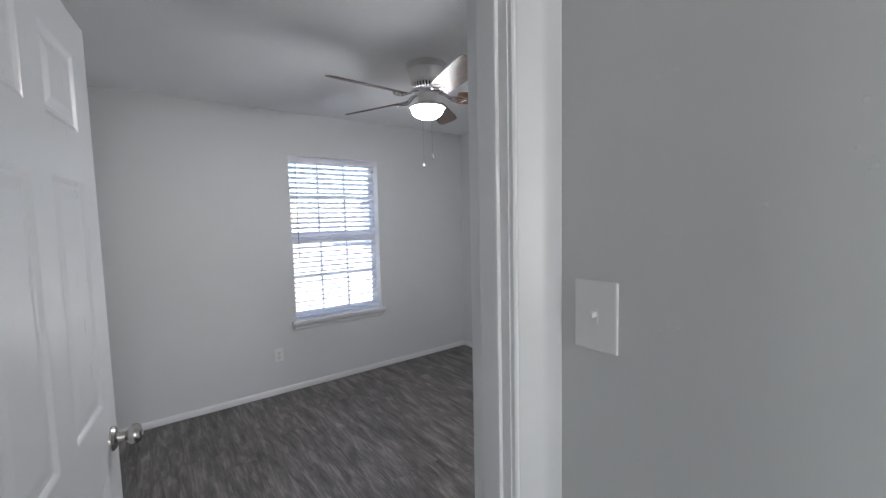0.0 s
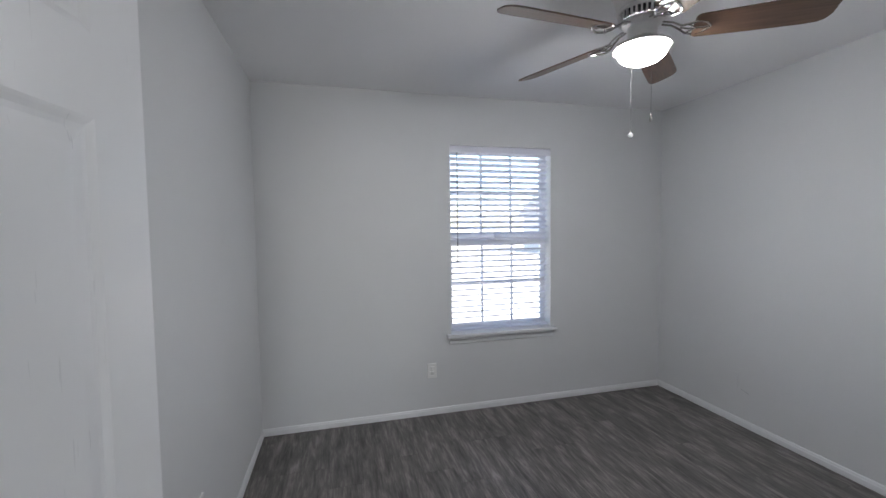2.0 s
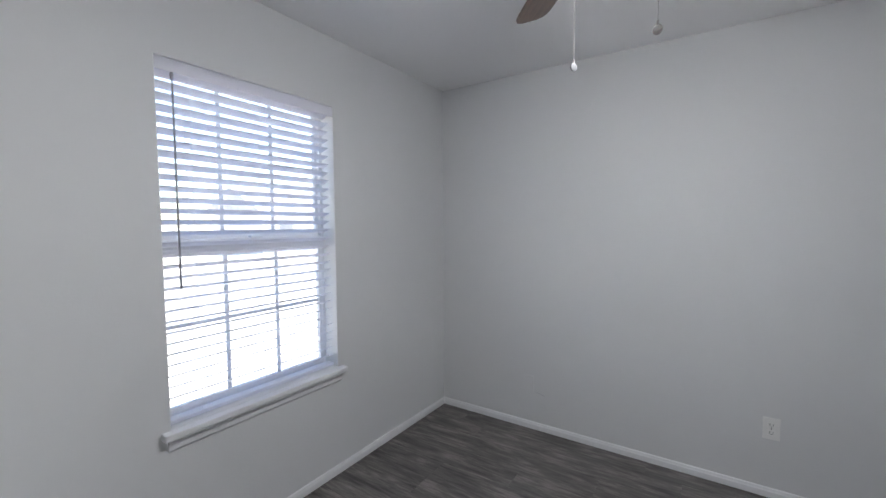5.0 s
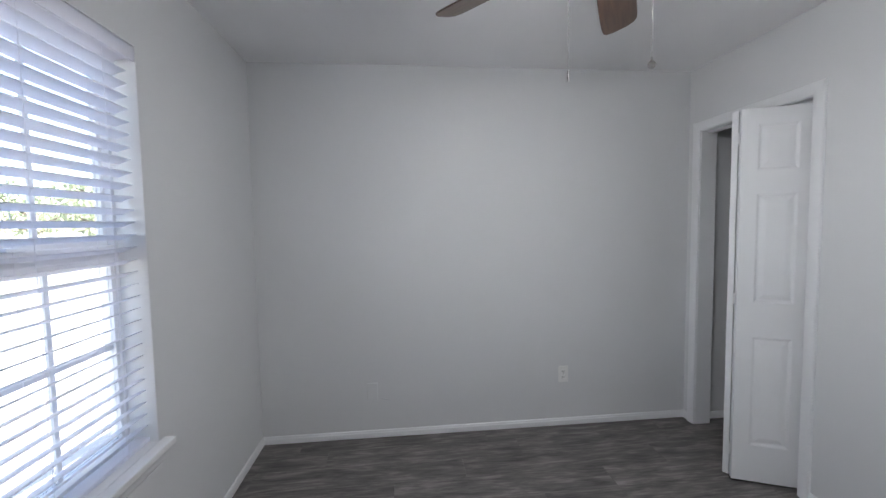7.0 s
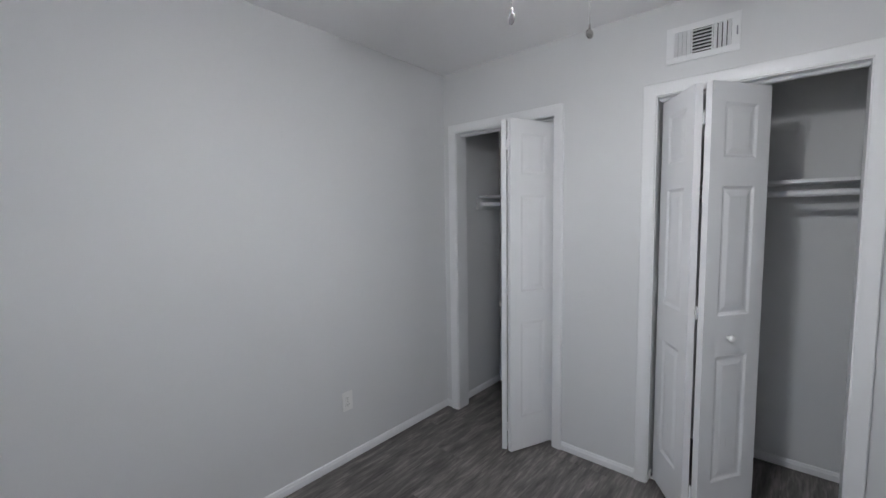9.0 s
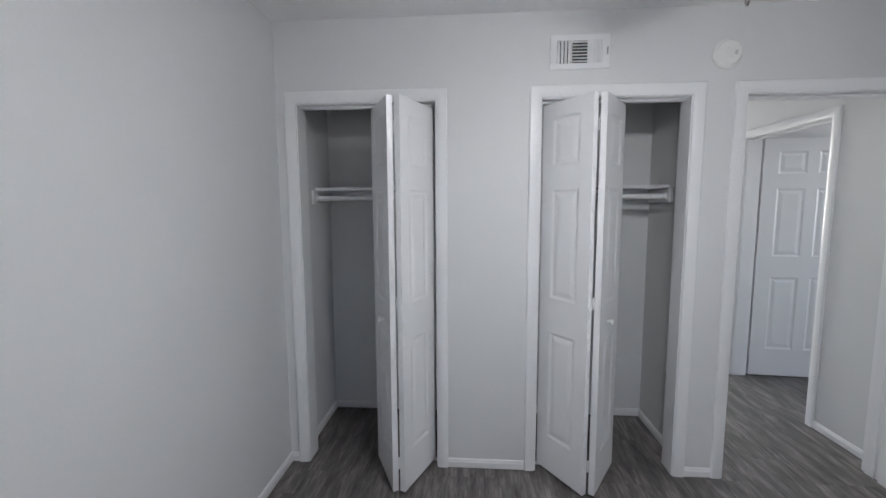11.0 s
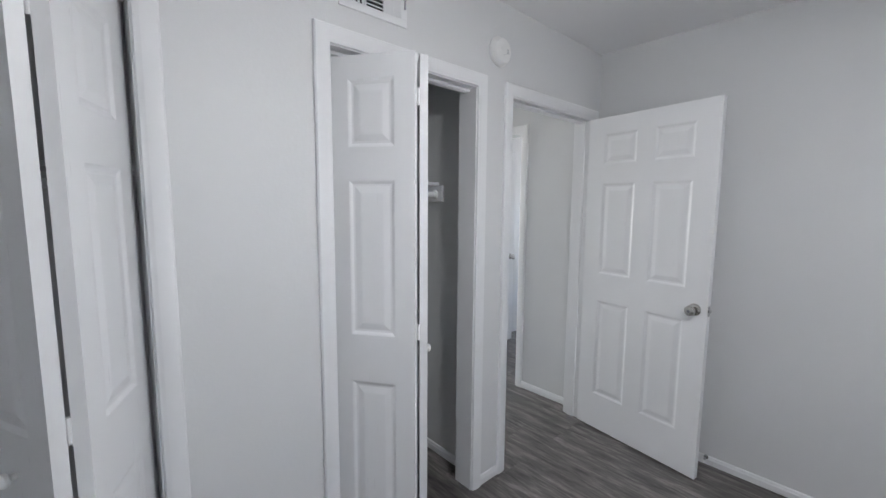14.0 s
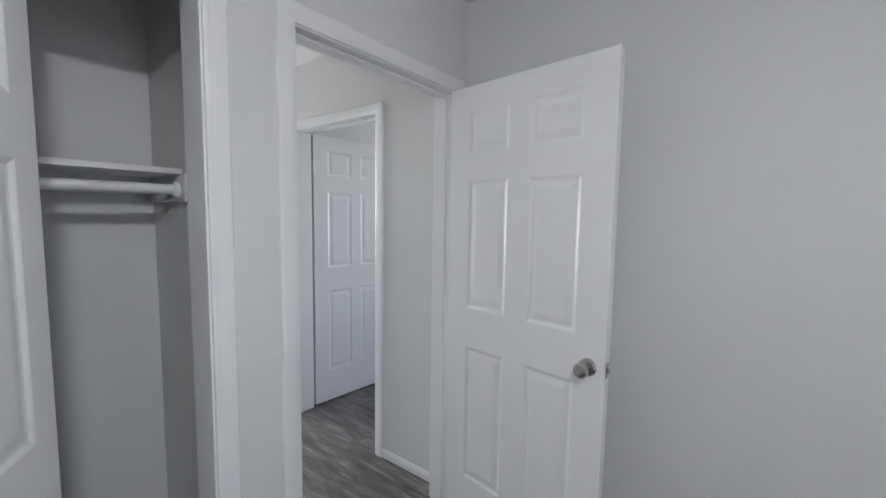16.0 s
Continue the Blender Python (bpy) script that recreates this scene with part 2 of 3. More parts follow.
structure("wall_hall_west", boxes(
    ((XL - 0.115, SIDE[1] + 0.02, 0), (XL, YB, H)), ((XL - 0.115, -3.6, 0), (XL, SIDE[0] - 0.02, H)),
    ((XL - 0.115, SIDE[0] - 0.02, HEAD + 0.02), (XL, SIDE[1] + 0.02, H))),
    WALL, "grey hall wall with a doorway to a side room", "wall")
# Made-up hall end, never in view; the gap in it holds the hall lamp.
structure("wall_hall_end_added", boxes(((XL - 0.115, -3.75, 0), (HALLX + 0.115, -3.6, 0.7)), ((XL - 0.115, -3.75, 2.1), (HALLX + 0.115, -3.6, H)),
    ((XL - 0.115, -3.75, 0.7), (-0.15, -3.6, 2.1)), ((0.65, -3.75, 0.7), (HALLX + 0.115, -3.6, 2.1))), WALL, "unseen grey wall added to close the hall, with the lamp's opening", "wall")
structure("wall_side_room_south", boxes(((-3.0, -0.87, 0), (XL - 0.115, -0.75, H))), WALL, "grey side room wall, position assumed", "wall")
structure("wall_side_room_north", boxes(((-3.0, 1.6, 0), (XL - 0.115, 1.7, H))), WALL, "grey side room wall, position assumed", "wall")
# Out of view; its opening is made up to hold the side room lamp.
structure("wall_side_room_west_added", boxes(((-3.15, -0.87, 0), (-3.0, 1.7, 0.7)), ((-3.15, -0.87, 2.1), (-3.0, 1.7, H)),
    ((-3.15, -0.87, 0.7), (-3.0, -0.25, 2.1)), ((-3.15, 0.85, 0.7), (-3.0, 1.7, 2.1))), WALL, "grey side room wall, position assumed", "wall")
structure("ceiling", boxes(((-3.2, -3.8, H), (XR + OUT, YW + OUT, H + 0.12))), CEIL, "white painted ceiling", "ceiling")


# ---- trim ----
CASING = ((0.0, 0.0), (0.0, 0.009), (0.003, 0.011), (0.014, 0.0125), (0.017, 0.0145), (0.048, 0.0165), (0.055, 0.016), (0.060, 0.011), (0.060, 0.0))
BASE = ((0.003, 0.0), (0.003, 0.012), (0.035, 0.012), (0.041, 0.009), (0.048, 0.008), (0.053, 0.004), (0.053, 0.0))


def casing(x0, x1, y, facing, width=1.0, right=True):
    """Casing round an opening in a wall along x; facing is +1 for the room's side."""
    bm = bmesh.new()
    prof = [(u * width, v) for u, v in CASING]
    sweep(bm, [(x0 - 0.005, y, 0), (x0 - 0.005, y, HEAD + 0.005), (x1 + 0.005, y, HEAD + 0.005), (x1 + 0.005, y, 0)], prof, -facing, (0, facing, 0))
    return structure("door_casing", bm, TRIM, "white moulded door casing", "trim", True)


def jamb(x0, x1, stop):
    """Lining of an opening in the south wall, with a stop where a hinged door closes."""
    bm = boxes(((x0 - 0.02, YB, 0), (x0, YC, HEAD)), ((x1, YB, 0), (x1 + 0.02, YC, HEAD)), ((x0 - 0.02, YB, HEAD), (x1 + 0.02, YC, HEAD + 0.02)))
    if stop:
        y0, y1 = YB + 0.022, YC - 0.038
        for a, b in (((x0, y0, 0), (x0 + 0.011, y1, HEAD)), ((x1 - 0.011, y0, 0), (x1, y1, HEAD)), ((x0 + 0.011, y0, HEAD - 0.011), (x1 - 0.011, y1, HEAD))):
            box(bm, a, b, 0.003)
    return structure("door_jamb", bm, TRIM, "white painted door jamb", "trim")


for x0, x1 in (DOOR, CLOSET_B, CLOSET_A):
    casing(x0, x1, YC, 1)
    jamb(x0, x1, (x0, x1) == DOOR)
bm = bmesh.new()
sweep(bm, [(DOOR[0] - 0.005, YB, 0), (DOOR[0] - 0.005, YB, HEAD + 0.005), (DOOR[1] + 0.003, YB, HEAD + 0.005)], CASING, 1, (0, -1, 0))
structure("hall_casing", bm, TRIM, "white moulded door casing in the hall", "trim", True)
bm = bmesh.new()
sweep(bm, [(DOOR[1] + 0.003, YB, 0), (DOOR[1] + 0.003, YB, HEAD + 0.06)], ((0, 0), (0, 0.010), (0.004, 0.013), (0.010, 0.0125), (0.014, 0.016), (0.056, 0.036), (0.068, 0.046), (0.080, 0.066), (0.0815, 0.066), (0.0815, 0)), -1, (0, -1, 0))
structure("hall_casing_narrow", bm, TRIM, "narrow white casing against the hall corner", "trim", True)
# side room's doorway
bm = bmesh.new()
sweep(bm, [(XL, SIDE[0] - 0.005, 0), (XL, SIDE[0] - 0.005, HEAD + 0.005), (XL, SIDE[1] + 0.005, HEAD + 0.005), (XL, SIDE[1] + 0.005, 0)], CASING, 1, (1, 0, 0))
structure("side_casing", bm, TRIM, "white moulded casing of the side room door", "trim", True)
bm = boxes(((XL - 0.115, SIDE[0] - 0.02, 0), (XL, SIDE[0], HEAD)), ((XL - 0.115, SIDE[1], 0), (XL, SIDE[1] + 0.02, HEAD)),
           ((XL - 0.115, SIDE[0] - 0.02, HEAD), (XL, SIDE[1] + 0.02, HEAD + 0.02)),
           ((XL - 0.075, SIDE[1] - 0.011, 0), (XL - 0.03, SIDE[1], HEAD)), ((XL - 0.075, SIDE[0], HEAD - 0.011), (XL - 0.03, SIDE[1] - 0.011, HEAD)))
structure("side_jamb", bm, TRIM, "white painted door jamb", "trim")


def baseboard(path):
    """A skirting along a floor path; the wall lies to the path's right."""
    bm = bmesh.new()
    pts = [Vector(p).to_3d() for p in path]
    rows = []
    for i, p in enumerate(pts):
        sides = []
        if i > 0:
            d = (p - pts[i - 1]).normalized()
            sides.append(Vector((-d.y, d.x, 0)))
        if i < len(pts) - 1:
            d = (pts[i + 1] - p).normalized()
            sides.append(Vector((-d.y, d.x, 0)))
        side = sum(sides, Vector()).normalized()
        side /= max(0.3, side.dot(sides[0]))
        rows.append([bm.verts.new(p + side * v + Vector((0, 0, u))) for u, v in BASE])
    for a, b in zip(rows, rows[1:]):
        for k in range(len(BASE)):
            bm.faces.new((a[k], a[(k + 1) % len(BASE)], b[(k + 1) % len(BASE)], b[k]))
    bm.faces.new(rows[0])
    bm.faces.new(rows[-1])
    return structure("baseboard", bm, TRIM, "low white painted baseboard", "baseboard")


cw = 0.066
baseboard([(CLOSET_A[1] + cw, YC), (XR, YC), (XR, YW), (XL, YW), (XL, YC), (DOOR[0] - cw, YC)])
baseboard([(DOOR[1] + cw, YC), (CLOSET_B[0] - cw, YC)])
baseboard([(CLOSET_B[1] + cw, YC), (CLOSET_A[0] - cw, YC)])
baseboard([(CLOSET_A[1] + 0.02, YB), (2.06, YB), (2.06, BACK), (3.106, BACK), (3.106, YB), (CLOSET_A[1] + 0.022, YB)][1:5])
baseboard([(1.96, YB), (1.96, BACK), (0.897, BACK), (0.897, YB)][::-1])
baseboard([(DOOR[0] - cw, YB), (XL, YB), (XL, SIDE[1] + cw)])
baseboard([(XL, SIDE[0] - cw), (XL, -3.6), (HALLX, -3.6), (HALLX, YB - 0.068)])


# ---- window ----
win = empty("window_1", pose(0, YW, 0), "white double hung window with grid bars, daylight outside", "window", "", "structure")
x0, x1, z0, z1 = WIN
ym, yo = 0.10, 0.155
FW, SW = 0.022, 0.018                # widths of the frame and of the sash stiles
def bar(a, b, bevel=0.003):
    return boxes((a, b), bevel=bevel)
part("window_frame", boxes(((x0, ym, z0), (x0 + FW, yo, z1)), ((x1 - FW, ym, z0), (x1, yo, z1)),
     ((x0 + FW, ym, z1 - FW), (x1 - FW, yo, z1)), ((x0 + FW, ym, z0), (x1 - FW, yo, z0 + FW))), VINYL, win)
MID = 1.365
part("meeting_rail", bar((x0 + FW, ym - 0.012, MID - 0.024), (x1 - FW, ym + 0.03, MID + 0.024)), VINYL, win)
for name, za, zb, yy in (("lower_sash", z0 + FW, MID - 0.024, ym + 0.004), ("upper_sash", MID + 0.024, z1 - FW, ym + 0.022)):
    sash = part(name, boxes(((x0 + FW, yy, za), (x0 + FW + SW, yy + 0.024, zb)), ((x1 - FW - SW, yy, za), (x1 - FW, yy + 0.024, zb)),
                ((x0 + FW + SW, yy, za), (x1 - FW - SW, yy + 0.024, za + 0.020)), ((x0 + FW + SW, yy, zb - 0.022), (x1 - FW - SW, yy + 0.024, zb))), VINYL, win)
    gx = [x0 + FW + SW + (x1 - x0 - 2 * (FW + SW)) * k / 3 for k in range(4)]
    gz = [za + 0.020, (za + zb) / 2 + 0.02, zb - 0.022]
    for k in (1, 2):
        part("grid_bar", bar((gx[k] - 0.009, yy + 0.006, gz[0]), (gx[k] + 0.009, yy + 0.018, gz[2]), 0.002), VINYL, sash)
    part("grid_bar", bar((gx[0], yy + 0.008, gz[1] - 0.009), (gx[3], yy + 0.016, gz[1] + 0.009), 0.002), VINYL, sash)
    pane = part("pane", boxes(((x0 + FW + SW, yy + 0.010, za + 0.020), (x1 - FW - SW, yy + 0.014, zb - 0.022))), GLASS, sash)
    pane.visible_shadow = False
part("sash_lock", boxes(((1.60, ym - 0.03, MID + 0.024), (1.66, ym + 0.0, MID + 0.036)), bevel=0.004), VINYL, win)
part("window_reveal", boxes(((x0 - 0.002, 0.001, z0), (x0 + 0.003, ym, z1)), ((x1 - 0.003, 0.001, z0), (x1 + 0.002, ym, z1)), ((x0 + 0.003, 0.001, z1 - 0.003), (x1 - 0.003, ym, z1 + 0.002))), TRIM, win)
bm = bmesh.new()
box(bm, (x0 - 0.035, -0.045, z0 - 0.028), (x1 + 0.035, -0.001, z0), 0.006)
box(bm, (x0, -0.001, z0 - 0.028), (x1, ym + 0.04, z0), 0)
part("window_sill", bm, TRIM, win, "white painted sill board")
bm = bmesh.new()
sweep(bm, [(x0 - 0.012, 0, z0 - 0.028), (x1 + 0.012, 0, z0 - 0.028)], [(0, 0), (0, 0.016), (0.02, 0.018), (0.03, 0.013), (0.05, 0.011), (0.058, 0.006), (0.058, 0)], -1, (0, -1, 0))
part("apron", bm, TRIM, win, "white moulded apron under the sill")

# ---- blind ----
blind = empty("window_blind", pose((x0 + x1) / 2, YW + 0.045, z1), "white two inch faux wood blind, lowered, slats half open", "blind")
hw = (x1 - x0) / 2 - 0.008
part("headrail", boxes(((-hw, -0.02, -0.034), (hw, 0.03, -0.006)), bevel=0.003), SLAT, blind)
part("valance", boxes(((-hw - 0.004, -0.043, -0.058), (hw + 0.004, -0.034, -0.007)), bevel=0.002), SLAT, blind, "thin white valance strip")
bm = bmesh.new()
rows = []
for k in range(7):
    u = -0.025 + 0.05 * k / 6
    c = 0.0022 * (1 - (2 * u / 0.05) ** 2)
    rows.append([bm.verts.new((sx * (hw - 0.006), u, c + h)) for sx in (-1, 1) for h in (-0.0018, 0.0018)])
for a, b in zip(rows, rows[1:]):
    for p, q in ((0, 2), (1, 3), (0, 1), (2, 3)):
        bm.faces.new((a[p], a[q], b[q], b[p]))
for r in (rows[0], rows[-1]):
    bm.faces.new((r[0], r[1], r[3], r[2]))
slat_mesh = mesh_of("slat", bm, SLAT, True)
NS, PITCH = 31, 0.0452
for k in range(NS):
    s_ob = new("slat", slat_mesh)
    s_ob.parent = blind
    s_ob.matrix_local = pose(random.uniform(-0.001, 0.001), 0.005, -0.056 - PITCH * k, -20 + random.uniform(-1.0, 1.0), random.uniform(-0.1, 0.1), 0)
zb = -0.056 - PITCH * NS + 0.008
part("bottom_rail", boxes(((-hw + 0.004, -0.022, zb - 0.016), (hw - 0.004, 0.028, zb)), bevel=0.004), SLAT, blind)
for cx in (-0.30, 0.0, 0.30):
    for cy in (-0.022, 0.032):
        bm = bmesh.new()
        lathe(bm, [(0.0009, zb), (0.0009, -0.04)], 6, (cx, cy, 0))
        part("ladder_cord", bm, SLAT, blind)
bm = bmesh.new()
lathe(bm, [(0.0045, -0.91), (0.0055, -0.90), (0.0042, -0.87), (0.0040, -0.09), (0.002, -0.085)], 8, (-hw + 0.052, -0.052, 0))
part("tilt_wand", bm, GREYV, blind, "grey tilt wand", True)
part("wand_hook", boxes(((-hw + 0.047, -0.055, -0.088), (-hw + 0.057, -0.043, -0.060)), bevel=0.002), GREYV, blind)


# ---- panel doors ----
LEAF_ROWS = ((0.20, 0.80), (0.985, 1.565), (1.685, 1.925))      # bifold leaves
DOOR_ROWS = ((0.235, 0.868), (1.045, 1.620), (1.740, 1.925))    # hinged doors


def panel_leaf(w, h, t, columns, levels):
    """A moulded slab door: both faces carry raised panels in recesses. Hinge edge at x = 0, thickness along y."""
    bm = bmesh.new()
    xs = sorted({0, w} | {x for c in columns for x in c})
    zs = sorted({0, h} | {z for r in levels for z in r})
    steps = ((0.0, 0.0), (0.005, 0.0015), (0.013, 0.0052), (0.021, 0.0058), (0.044, 0.0016), (0.049, 0.0013))
    for y, sgn in ((0, 1), (t, -1)):
        for xa, xb in zip(xs, xs[1:]):
            for za, zb_ in zip(zs, zs[1:]):
                if (xa, xb) in columns and (za, zb_) in levels:
                    last = None
                    for d, depth in steps:
                        row = [bm.verts.new((px, y + sgn * depth, pz)) for px, pz in ((xa + d, za + d), (xb - d, za + d), (xb - d, zb_ - d), (xa + d, zb_ - d))]
                        if last:
                            for k in range(4):
                                bm.faces.new((last[k], last[(k + 1) % 4], row[(k + 1) % 4], row[k]))
                        last = row
                    bm.faces.new(last)
                else:
                    bm.faces.new([bm.verts.new(p) for p in ((xa, y, za), (xb, y, za), (xb, y, zb_), (xa, y, zb_))])
    for a, b in (((0, 0), (0, h)), ((w, 0), (w, h)), ((0, 0), (w, 0)), ((0, h), (w, h))):
        bm.faces.new([bm.verts.new(p) for p in ((a[0], 0, a[1]), (a[0], t, a[1]), (b[0], t, b[1]), (b[0], 0, b[1]))])
    bmesh.ops.remove_doubles(bm, verts=bm.verts, dist=0.0003)
    return bm


def round_knob(parent, x, z, y, sgn):
    bm = bmesh.new()
    lathe(bm, [(0.033, 0), (0.033, sgn * 0.004), (0.028, sgn * 0.010), (0.013, sgn * 0.014), (0.012, sgn * 0.030), (0.020, sgn * 0.036), (0.027, sgn * 0.046), (0.027, sgn * 0.056), (0.022, sgn * 0.064), (0.010, sgn * 0.067)], 32, (x, y, z), "y")
    k = part("door_knob", bm, KNOB, parent, "brushed nickel round knob", True)
    bm = bmesh.new()
    lathe(bm, [(0.008, sgn * 0.0672), (0.0075, sgn * 0.069), (0.003, sgn * 0.0685)], 16, (x, y, z), "y")
    part("lock_button", bm, GREYV, k)


def hinged_door(name, m, label, knob_z, w=0.765, hinge_y=0.036):
    door = empty(name, m, label, "door")
    cols = ((0.115, 0.115 + 0.215), (w - 0.115 - 0.215, w - 0.115))
    part("leaf", panel_leaf(w, 2.028, 0.035, cols, DOOR_ROWS), DOORW, door)
    round_knob(door, w - 0.062, knob_z, 0, -1)
    round_knob(door, w - 0.062, knob_z, 0.035, 1)
    latch = part("latch_plate", boxes(((w - 0.001, 0.006, knob_z - 0.028), (w + 0.0015, 0.029, knob_z + 0.028)), bevel=0.0005), CHROME, door, "steel latch plate")
    part("latch_bolt", boxes(((w + 0.0015, 0.011, knob_z - 0.007), (w + 0.011, 0.024, knob_z + 0.007)), bevel=0.003), CHROME, latch)
    for z in (0.22, 1.02, 1.80):
        bm = bmesh.new()
        lathe(bm, [(0.006, z - 0.045), (0.006, z + 0.045)], 12, (-0.004, hinge_y, 0))
        box(bm, (-0.002, 0.004, z - 0.045), (0.0, 0.033, z + 0.045))
        part("hinge", bm, TRIM, door, "painted over hinge")
    return door


# open bedroom door: its hall face looks into the room
hinged_door("door_1", pose(-0.078, 0.790, 0.013, 0, 0, 82.0) , "white six panel door, wide open, nickel knob", 0.935)
hinged_door("door_2", pose(-0.340, -0.640, 0.013, 0, 0, 175.0), "white six panel door of the side room, open", 0.93, 0.745, -0.002)


# ---- closets ----
def bifold(pivot, apex, lead, knob_lead_face):
    """A pair of hinged narrow leaves, folded out into the room."""
    fold = empty("bifold_door", pose(pivot[0], pivot[1], 0.015), "white panelled bifold closet door, folded open", "closet door", "closet doors")
    t = 0.030
    sx = 0.0165 if lead[0] > pivot[0] else -0.0165
    for name, p, q in (("pivot_leaf", pivot, (apex[0] - sx, apex[1])), ("lead_leaf", (apex[0] + sx, apex[1]), lead)):
        d = Vector((q[0] - p[0], q[1] - p[1], 0))
        w = d.length - 0.006
        ob = part(name, panel_leaf(w, 2.005, t, ((0.075, w - 0.075),), LEAF_ROWS), DOORW, fold)
        ang = math.degrees(math.atan2(d.y, d.x))
        ob.matrix_local = pose(p[0] - pivot[0], p[1] - pivot[1], 0, 0, 0, ang) @ pose(0.003, -t / 2, 0)
        if name == "lead_leaf":
            bm = bmesh.new()
            s_ = knob_lead_face
            yy = 0 if s_ < 0 else t
            lathe(bm, [(0.009, yy), (0.008, yy + s_ * 0.010), (0.015, yy + s_ * 0.016), (0.017, yy + s_ * 0.024), (0.012, yy + s_ * 0.031), (0.004, yy + s_ * 0.033)], 20, (w * 0.42, 0, 0.885), "y")
            part("pull_knob", bm, PLASTIC, ob, "small white round pull", True)
    for z in (0.15, 1.0, 1.86):
        bm = bmesh.new()
        lathe(bm, [(0.005, z - 0.03), (0.005, z + 0.03)], 10, (apex[0] - pivot[0], apex[1] - pivot[1] - 0.012, 0))
        part("fold_hinge", bm, TRIM, fold)
    return fold


def closet_fittings(x0_, x1_, jx, xa, xb):
    """Track, floor bracket, shelf and rod of a closet; xa to xb is its inside."""
    track = empty("bifold_track", pose((x0_ + x1_) / 2, YC - 0.06, HEAD), "white metal bifold track under the closet head", "track", "closet tracks")
    hw_ = (x1_ - x0_) / 2
    part("rail", boxes(((-hw_, -0.016, -0.013), (hw_, -0.012, 0)), ((-hw_, 0.012, -0.013), (hw_, 0.016, 0)), ((-hw_, -0.012, -0.003), (hw_, 0.012, 0))), TRIM, track)
    br = empty("floor_bracket", pose(jx, YC - 0.055, 0), "white metal bifold pivot bracket on the floor", "bracket", "floor brackets")
    sgn = 1 if jx < (x0_ + x1_) / 2 else -1
    part("plate", boxes(((min(0, sgn * 0.075), -0.014, 0.004), (max(0, sgn * 0.075), 0.014, 0.007)), ((min(0, sgn * 0.004), -0.014, 0.007), (max(0, sgn * 0.004), 0.014, 0.04))), PLASTIC, br)
    bm = bmesh.new()
    lathe(bm, [(0.004, 0.007), (0.004, 0.020)], 10, (sgn * 0.03, 0, 0))
    part("pin", bm, CHROME, br)
    shelf = empty("closet_shelf", pose((xa + xb) / 2, BACK, 1.60), "white painted closet shelf on cleats", "shelf", "closet shelves")
    half = (xb - xa) / 2
    part("board", boxes(((-half + 0.012, 0.002, 0), (half - 0.012, 0.305, 0.018)), bevel=0.002), TRIM, shelf)
    part("back_cleat", boxes(((-half + 0.02, 0.001, -0.06), (half - 0.02, 0.02, 0)), bevel=0.002), TRIM, shelf)
    for sx in (-1, 1):
        a, b = sorted((sx * half - sx * 0.002, sx * (half - 0.019)))
        part("end_cleat", boxes(((a, 0.02, -0.088), (b, 0.335, 0)), bevel=0.002), TRIM, shelf)
    rod = empty("closet_rod", pose((xa + xb) / 2, BACK + 0.28, 1.550), "white painted hanging rod under the shelf", "rod", "closet rods")
    bm = bmesh.new()
    lathe(bm, [(0.016, -half + 0.021), (0.016, half - 0.021)], 20, (0, 0, 0), "x")
    part("pole", bm, TRIM, rod, "", True)
    for sx in (-1, 1):
        bm = bmesh.new()
        lathe(bm, [(0.026, sx * (half - 0.0195)), (0.026, sx * (half - 0.024)), (0.020, sx * (half - 0.032)), (0.017, sx * (half - 0.034))], 20, (0, 0, 0), "x")
        part("rod_socket", bm, TRIM, rod, "", True)


bifold((2.315, 0.722), (2.467, 1.030), (2.635, 0.722), 1)
bifold((1.705, 0.722), (1.498, 0.995), (1.295, 0.705), -1)
closet_fittings(*CLOSET_A, CLOSET_A[0], 2.06, 3.106)
closet_fittings(*CLOSET_B, CLOSET_B[1], 0.897, 1.96)


# ---- ceiling fan ----
fan = empty("ceiling_fan", pose(1.606, 2.212, H + 0.012), "brushed nickel hugger ceiling fan with five brown blades, light on", "ceiling fan")
bm = bmesh.new()
lathe(bm, [(0.118, -0.012), (0.127, -0.016), (0.127, -0.028), (0.121, -0.031), (0.123, -0.037), (0.119, -0.042), (0.121, -0.049), (0.114, -0.056), (0.106, -0.092), (0.098, -0.116), (0.102, -0.124), (0.098, -0.134)], 48)
part("motor_housing", bm, NICKEL, fan, "stepped brushed nickel housing", True)
# Solid core; the shade between the ribs is its colour.
bm = bmesh.new()
lathe(bm, [(0.090, -0.132), (0.086, -0.158), (0.060, -0.168)], 40)
part("vent_core", bm, DARK, fan, "solid core coloured as the shade in the vents")
for k in range(30):
    r = part("vent_rib", boxes(((0.083, -0.0035, -0.166), (0.096, 0.0035, -0.133)), bevel=0.001), NICKEL, fan) if k == 0 else new("vent_rib", r.data)
    r.parent = fan
    r.matrix_local = pose(0, 0, 0, 0, 0, 12 * k)
bm = bmesh.new()
lathe(bm, [(0.078, -0.164), (0.080, -0.176), (0.070, -0.186), (0.058, -0.190), (0.056, -0.238), (0.070, -0.250), (0.096, -0.259), (0.112, -0.268), (0.117, -0.275), (0.115, -0.281), (0.098, -0.280)], 48, close=False)
part("switch_housing", bm, NICKEL, fan, "", True)
bm = bmesh.new()
lathe(bm, [(0.099, -0.278), (0.098, -0.292), (0.090, -0.310), (0.073, -0.325), (0.048, -0.336), (0.022, -0.341), (0.004, -0.342)], 40, close=True)
part("glass_bowl", bm, LAMP, fan, "lit frosted glass bowl", True)
bm = bmesh.new()
rows = []
